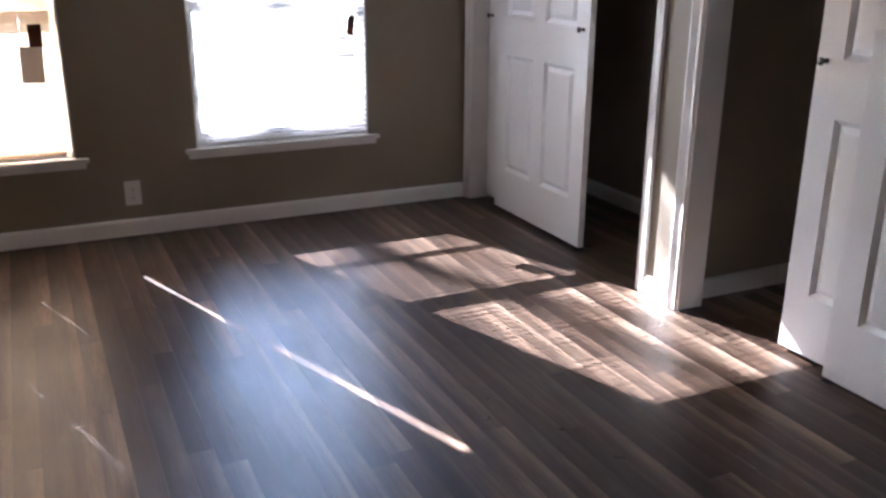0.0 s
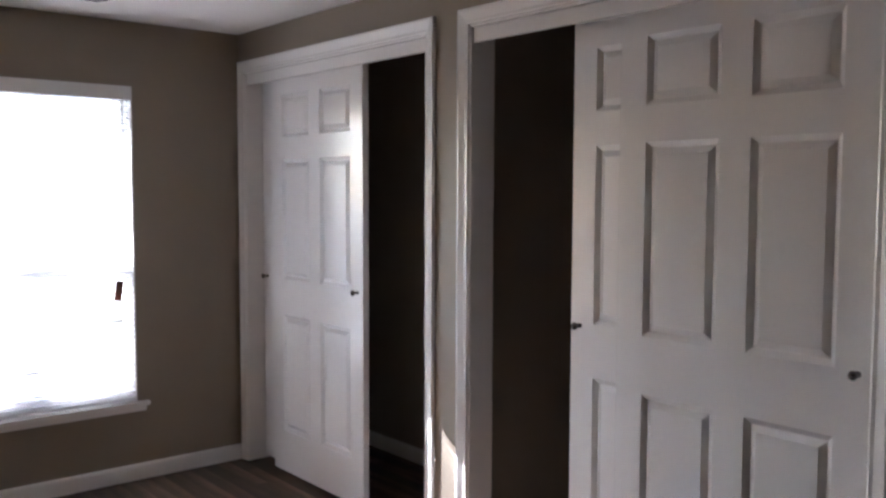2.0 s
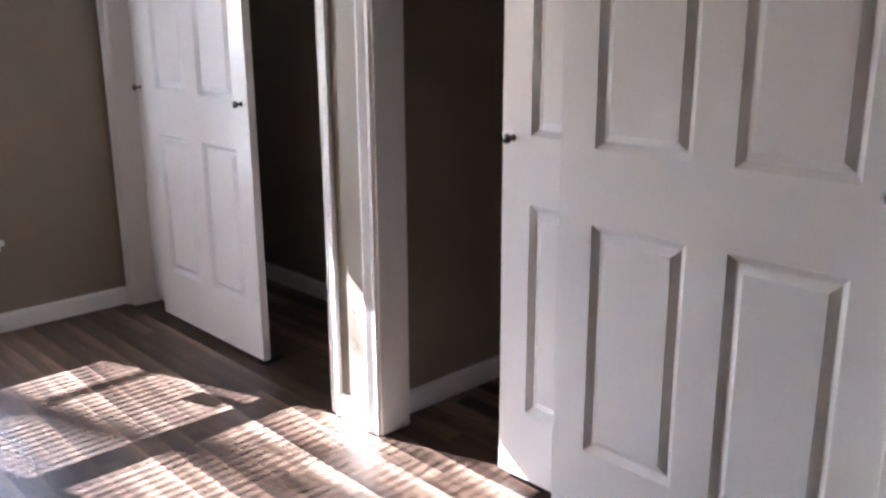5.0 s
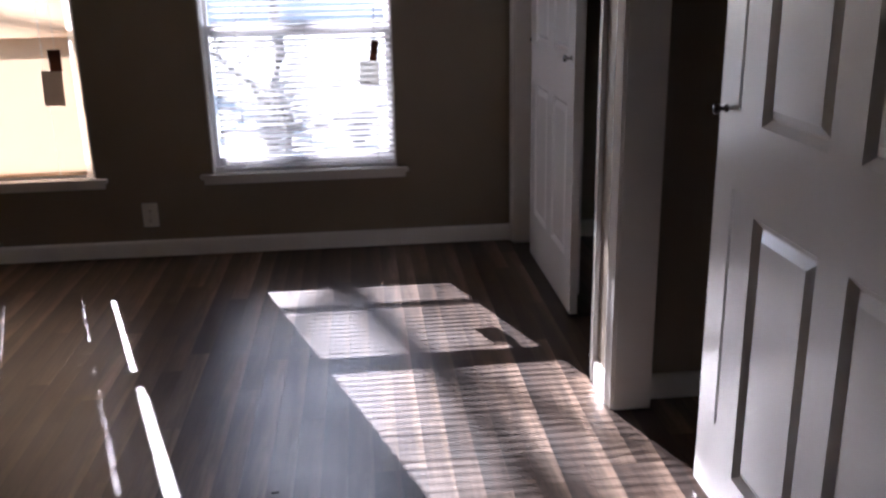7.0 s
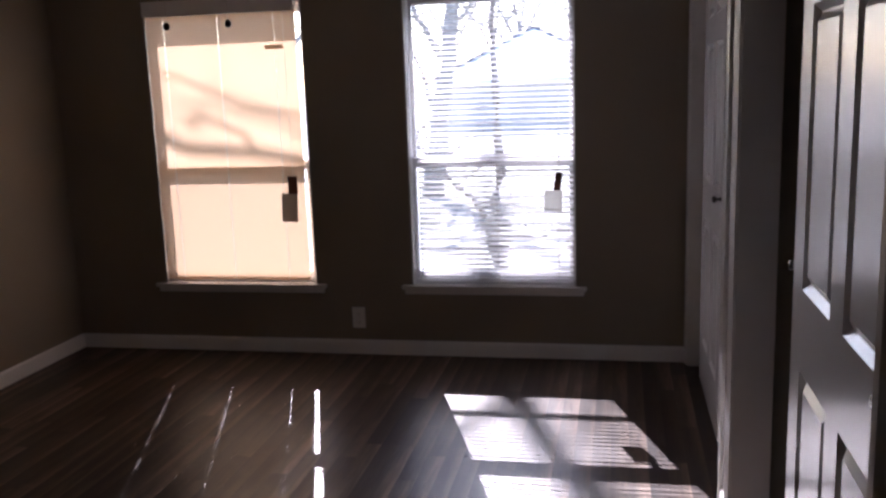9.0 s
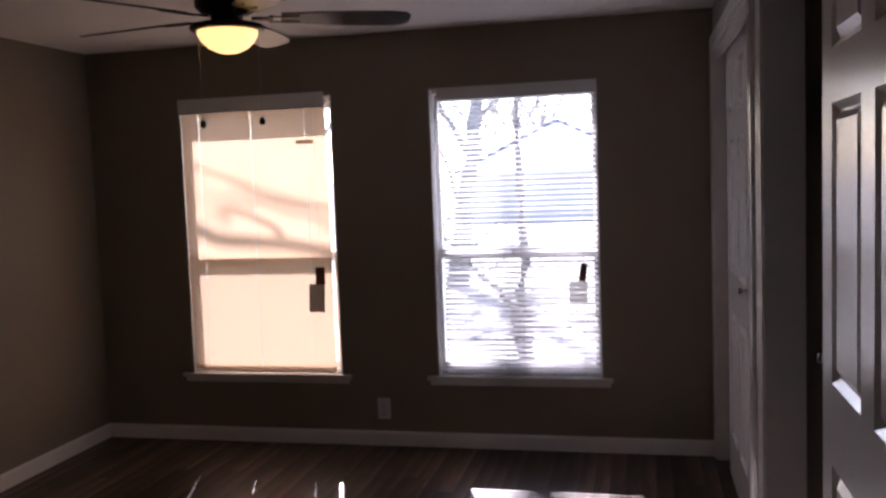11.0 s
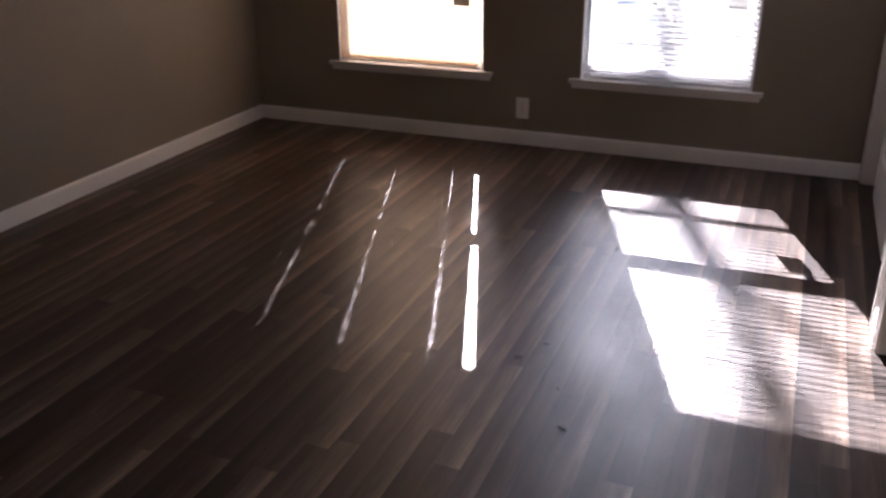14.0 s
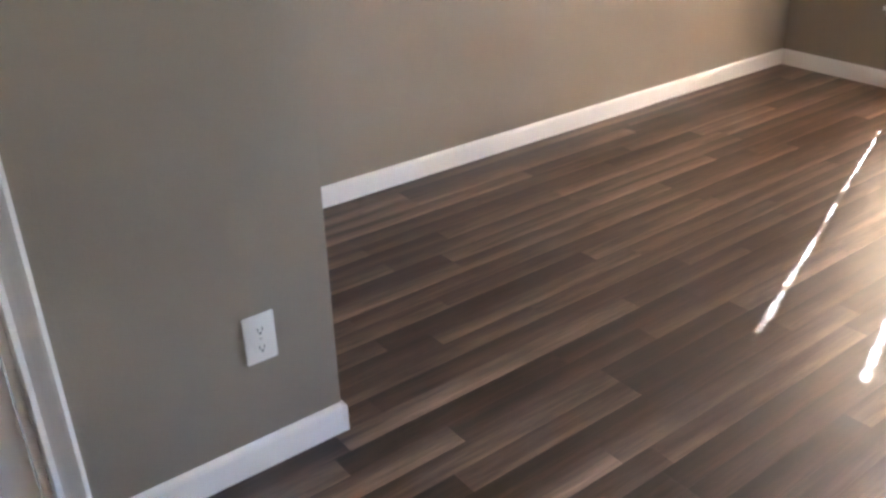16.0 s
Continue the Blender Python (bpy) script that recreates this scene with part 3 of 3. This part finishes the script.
# ---- debris on the floor ----
for x, y, s, a in ((1.488, 1.94, 0.017, -25), (1.30, 2.42, 0.011, 10), (1.24, 2.30, 0.013, 30), (1.42, 2.15, 0.009, -40), (1.36, 3.35, 0.008, 60)):
    d = base("debris", pose(x, y, 0.0045, 0, 0, a), "small dark splinter lying on the floor", "debris", "floor debris")
    bm = boxes((-s, s, -s * 0.2, s * 0.2, 0, 0.004))
    for v in bm.verts:
        v.co.y += random.uniform(-0.12, 0.12) * s
        v.co.x += random.uniform(-0.25, 0.25) * s
    part("splinter", bm, CHIP, d)


# ---- outdoors ----
structure("ground", boxes((-400, 400, OUT_Y, 800, -0.6, -0.45)), GROUND, "dry pale lawn outside the windows", "lawn")


def limb(bm, a, b, r0, r1, sag, rng, steps=7):
    pts, rad = [], []
    for i in range(steps + 1):
        f = i / steps
        p = a.lerp(b, f) + Vector((0, 0, sag * math.sin(math.pi * f)))
        if 0 < i < steps:
            p += Vector((rng.uniform(-1, 1), rng.uniform(-1, 1), rng.uniform(-1, 1))) * 0.05
        pts.append(p)
        rad.append(r0 + (r1 - r0) * f)
    tube(bm, pts, rad, 8)
    return pts


def twigs(bm, pts, rng, count, length, r):
    for _ in range(count):
        p = pts[rng.randrange(2, len(pts))]
        d = Vector((rng.uniform(-1, 1), rng.uniform(-0.7, 0.7), rng.uniform(-0.4, 1))).normalized()
        end = p + d * length * rng.uniform(0.5, 1.2)
        q = limb(bm, p, end, r, r * 0.35, 0.05, rng, 4)
        for _ in range(3):
            s = q[rng.randrange(1, 5)]
            e2 = s + Vector((rng.uniform(-1, 1), rng.uniform(-0.6, 0.6), rng.uniform(-0.6, 1))) * length * 0.4
            limb(bm, s, e2, r * 0.45, r * 0.15, 0.02, rng, 3)


def bare_tree(x, y, seed, limbs, height, radius, label, reach=0.8, lean=(-0.03, 0.0), count=9):
    t = base("tree", pose(x, y, -0.45), label, "tree", "yard trees")
    rng = random.Random(seed)
    bm = bmesh.new()
    limb(bm, Vector((0, 0, -0.1)), Vector((*lean, height)), radius, radius * 0.32, 0.0, rng, 10)
    part("trunk", bm, BARK, t, smooth=True)
    for a, b, r, sag in limbs:
        bm = bmesh.new()
        pts = limb(bm, Vector(a), Vector(b), r, r * 0.4, sag, rng, 8)
        twigs(bm, pts, rng, count, reach, r * 0.34)
        part("limb", bm, BARK, t, smooth=True)


bare_tree(0.92, 8.0, 5, [
    ((-0.03, 0, 3.2), (0.8, 0.4, 4.9), 0.022, 0.1), ((-0.03, 0, 3.1), (1.5, -0.3, 3.7), 0.02, 0.1), ((-0.03, 0, 3.2), (0.15, 0.6, 5.0), 0.022, 0.0), ((-0.02, 0, 2.75), (1.0, 0.1, 2.55), 0.012, 0.12),
    ((0, 0, 0.62), (-0.75, -0.2, 1.5), 0.03, 0.03), ((0, 0, 0.55), (1.3, 0.2, 0.72), 0.025, 0.04)], 3.25, 0.07, "bare grey tree with thin limbs in the yard")
bare_tree(-4.8, 11.8, 21, [
    ((0, 0, 7.12), (2.95, -0.05, 6.54), 0.062, 0.04), ((0, 0, 7.6), (2.6, -0.1, 6.88), 0.02, 0.06), ((0, 0, 7.7), (1.9, 0.0, 7.55), 0.016, 0.1),
    ((0, 0, 6.4), (-1.5, 0.5, 8.5), 0.06, 0.1)], 7.9, 0.2, "large bare tree with limbs reaching over the yard", 0.4, count=2)
bare_tree(-3.56, 18.77, 8, [
    ((0, 0, 10.9), (-1.5, 0.3, 12.2), 0.045, 0.1), ((0, 0, 11.6), (1.4, -0.2, 12.9), 0.04, 0.1), ((0, 0, 10.6), (0.95, 0.2, 11.5), 0.022, 0.1), ((0, 0, 12.0), (-0.8, 0.2, 14.2), 0.04, 0.0), ((0, 0, 11.1), (-1.1, 0.2, 11.4), 0.02, 0.1), ((0, 0, 11.9), (-0.9, -0.2, 12.0), 0.02, 0.1)],
          14.2, 0.165, "tall slim bare tree in the yard", 0.9, (0.02, 0.0), 6)
bare_tree(-1.42, 16.0, 3, [
    ((0.3, 0, 2.9), (1.7, 0.2, 4.0), 0.06, 0.15), ((0.4, 0, 3.4), (1.2, -0.3, 5.2), 0.06, 0.1), ((0.25, 0, 2.5), (-0.9, 0.2, 4.4), 0.07, 0.1), ((0.1, 0, 1.6), (-0.5, 0.2, 3.2), 0.05, 0.1)],
          5.0, 0.22, "thick bare tree leaning in front of the neighbouring house", 0.8, (0.7, 0.0))
bare_tree(-4.6, 16.0, 14, [
    ((0, 0, 6.0), (-0.9, -0.4, 11.2), 0.07, 0.0),
    ((0, 0, 5.4), (-2.2, 0.2, 10.2), 0.07, 0.3), ((0, 0, 6.2), (-1.6, 0.5, 9.3), 0.05, 0.2)],
          6.6, 0.2, "tall bare tree standing farther off in the yard", 1.5)
bare_tree(-7.2, 24.0, 9, [((0, 0, 2.6), (-1.8, 0.3, 5.2), 0.08, 0.2), ((0, 0, 2.9), (1.9, 0.2, 5.6), 0.08, 0.1), ((0, 0, 3.2), (0.2, -0.6, 6.4), 0.07, 0.0)],
          3.3, 0.16, "bare tree standing farther off in the yard")

for tx, ty, seed in ((-3.2, 49.0, 31), (-7.4, 52.0, 32), (0.2, 54.0, 33), (-5.6, 56.0, 34)):
    bare_tree(tx, ty, seed, [
        ((0, 0, 3.6), (-2.2, 0.3, 7.4), 0.10, 0.3), ((0, 0, 4.0), (2.3, 0.2, 8.2), 0.10, 0.3), ((0, 0, 4.6), (0.7, -0.6, 9.6), 0.09, 0.0), ((0, 0, 3.3), (-3.0, 0.2, 5.6), 0.08, 0.4),
        ((0, 0, 3.4), (3.1, -0.2, 6.2), 0.08, 0.4), ((0, 0, 4.4), (-1.0, 0.4, 9.0), 0.09, 0.0)], 5.4, 0.24, "bare tree behind the neighbouring house", 1.8, count=10)


def bare_shrub(x, y, seed, spread, height):
    t = base("shrub", pose(x, y, -0.45), "leafless grey shrub of many thin stems on the lawn", "shrub", "yard shrubs")
    rng = random.Random(seed)
    bm = bmesh.new()
    for _ in range(46):
        a = rng.uniform(0, 2 * math.pi)
        d = rng.uniform(0.1, 1.0) * spread
        end = Vector((d * math.cos(a), d * math.sin(a), height * rng.uniform(0.55, 1.0)))
        pts = limb(bm, Vector((d * 0.1 * math.cos(a), d * 0.1 * math.sin(a), -0.03)), end, 0.009, 0.003, 0.06, rng, 4)
        for _ in range(3):
            q = pts[rng.randrange(1, 5)]
            limb(bm, q, q + Vector((rng.uniform(-1, 1), rng.uniform(-1, 1), rng.uniform(0, 1))) * 0.22, 0.004, 0.0015, 0.0, rng, 2)
    part("stems", bm, BARK, t)


bare_shrub(0.66, 9.6, 4, 0.3, 0.8)
bare_shrub(1.55, 10.2, 6, 0.4, 0.5)


def neighbour_house(x, y, half, eave_z, ridge_z, depth, peak_u, peak_v):
    """A low house with a hipped pale roof; the hip end faces the room."""
    h = base("house", pose(x, y, -0.45), "low grey-sided house with a pale hipped roof across the yard", "house")
    part("wall", boxes((-half, half, 0, depth, 0, eave_z)), SIDING, h)
    e, v0, v1 = half + 0.45, -0.5, depth + 0.5
    bm = bmesh.new()
    low = [bm.verts.new((u, v, z)) for z in (eave_z - 0.16, eave_z) for u, v in ((-e, v0), (e, v0), (e, v1), (-e, v1))]
    a, b = bm.verts.new((peak_u, peak_v, ridge_z)), bm.verts.new((peak_u, v1 - (peak_v - v0), ridge_z))
    bm.faces.new(low[3::-1])
    for i in range(4):
        bm.faces.new((low[i], low[(i + 1) % 4], low[4 + (i + 1) % 4], low[4 + i]))
    c = low[4:]
    bm.faces.new((c[0], c[1], a))
    bm.faces.new((c[1], c[2], b, a))
    bm.faces.new((c[2], c[3], b))
    bm.faces.new((c[3], c[0], a, b))
    part("roof", bm, ROOF, h, "pale metal hipped roof")
    for u in (-e, e):
        bm = bmesh.new()
        tube(bm, [Vector((u, v0, eave_z + 0.02)), Vector((peak_u, peak_v, ridge_z + 0.03))], [0.08, 0.08], 6)
        part("hip_cap", bm, SHINGLE, h)
    for i in range(9):
        part("siding_board", boxes((-half + 0.01, half - 0.01, -0.02, -0.001, 0.1 + i * 0.23, 0.13 + i * 0.23)), SIDING, h)


neighbour_house(-1.55, 38.0, 3.9, 2.2, 4.63, 13.0, -0.45, 5.5)


# ---- floor planks ----
structure("floor_slab", boxes((WEST_X - 0.12, CLOSET_X + 0.1, BACK_Y - 0.12, OUT_Y - 0.002, -0.2, -0.004)), SLOT, "dark subfloor under the planks", "floor")
fl = tagged(new("floor"), "dark grey-brown wood-look vinyl plank floor with a satin sheen", "floor", kind="structure")
P_W, GAP = 0.078, 0.00015


def plank_mesh(width, length):
    """Centred in x, from y = 0, top at z = 0.004, with open joints."""
    w = width / 2 - GAP
    return boxes((-w, w, GAP, length - GAP, -0.003, 0.004))


plank_cache = {}
rest = bmesh.new()
rng = random.Random(11)
x = WEST_X
while x < CLOSET_X:
    wide = min(P_W, CLOSET_X - x)
    mid_x = x + wide / 2
    lo_y = BACK_Y if mid_x > PIER_X - 0.1 else PIER_Y
    if mid_x > EAST_IN:
        lo_y = 1.05
    y = lo_y
    first = True
    while y < WIN_Y - 0.001:
        size = rng.choice((0.6, 0.75, 0.9, 1.1, 1.3)) if not first else rng.choice((0.3, 0.45, 0.6, 0.8, 1.0))
        first = False
        if WIN_Y - (y + size) < 0.2:
            size = WIN_Y - y
        if mid_x > EAST_IN or y + size < 0.1:
            add_box(rest, mid_x - wide / 2 + GAP, mid_x + wide / 2 - GAP, y + GAP, y + size - GAP, -0.007, rng.uniform(-0.0001, 0.0))
            y += size
            continue
        key = (round(wide, 4), round(size, 4))
        if key not in plank_cache:
            plank_cache[key] = mesh_of("plank", plank_mesh(*key), FLOOR)
        pl = new("plank", plank_cache[key])
        pl.parent = fl
        pl.location = (mid_x, y, -0.004 + rng.uniform(-0.0001, 0.0))
        y += size
    x += P_W
tagged(part("planks_beyond", rest, FLOOR, fl), "planks inside the closets and behind", kind="stuff")
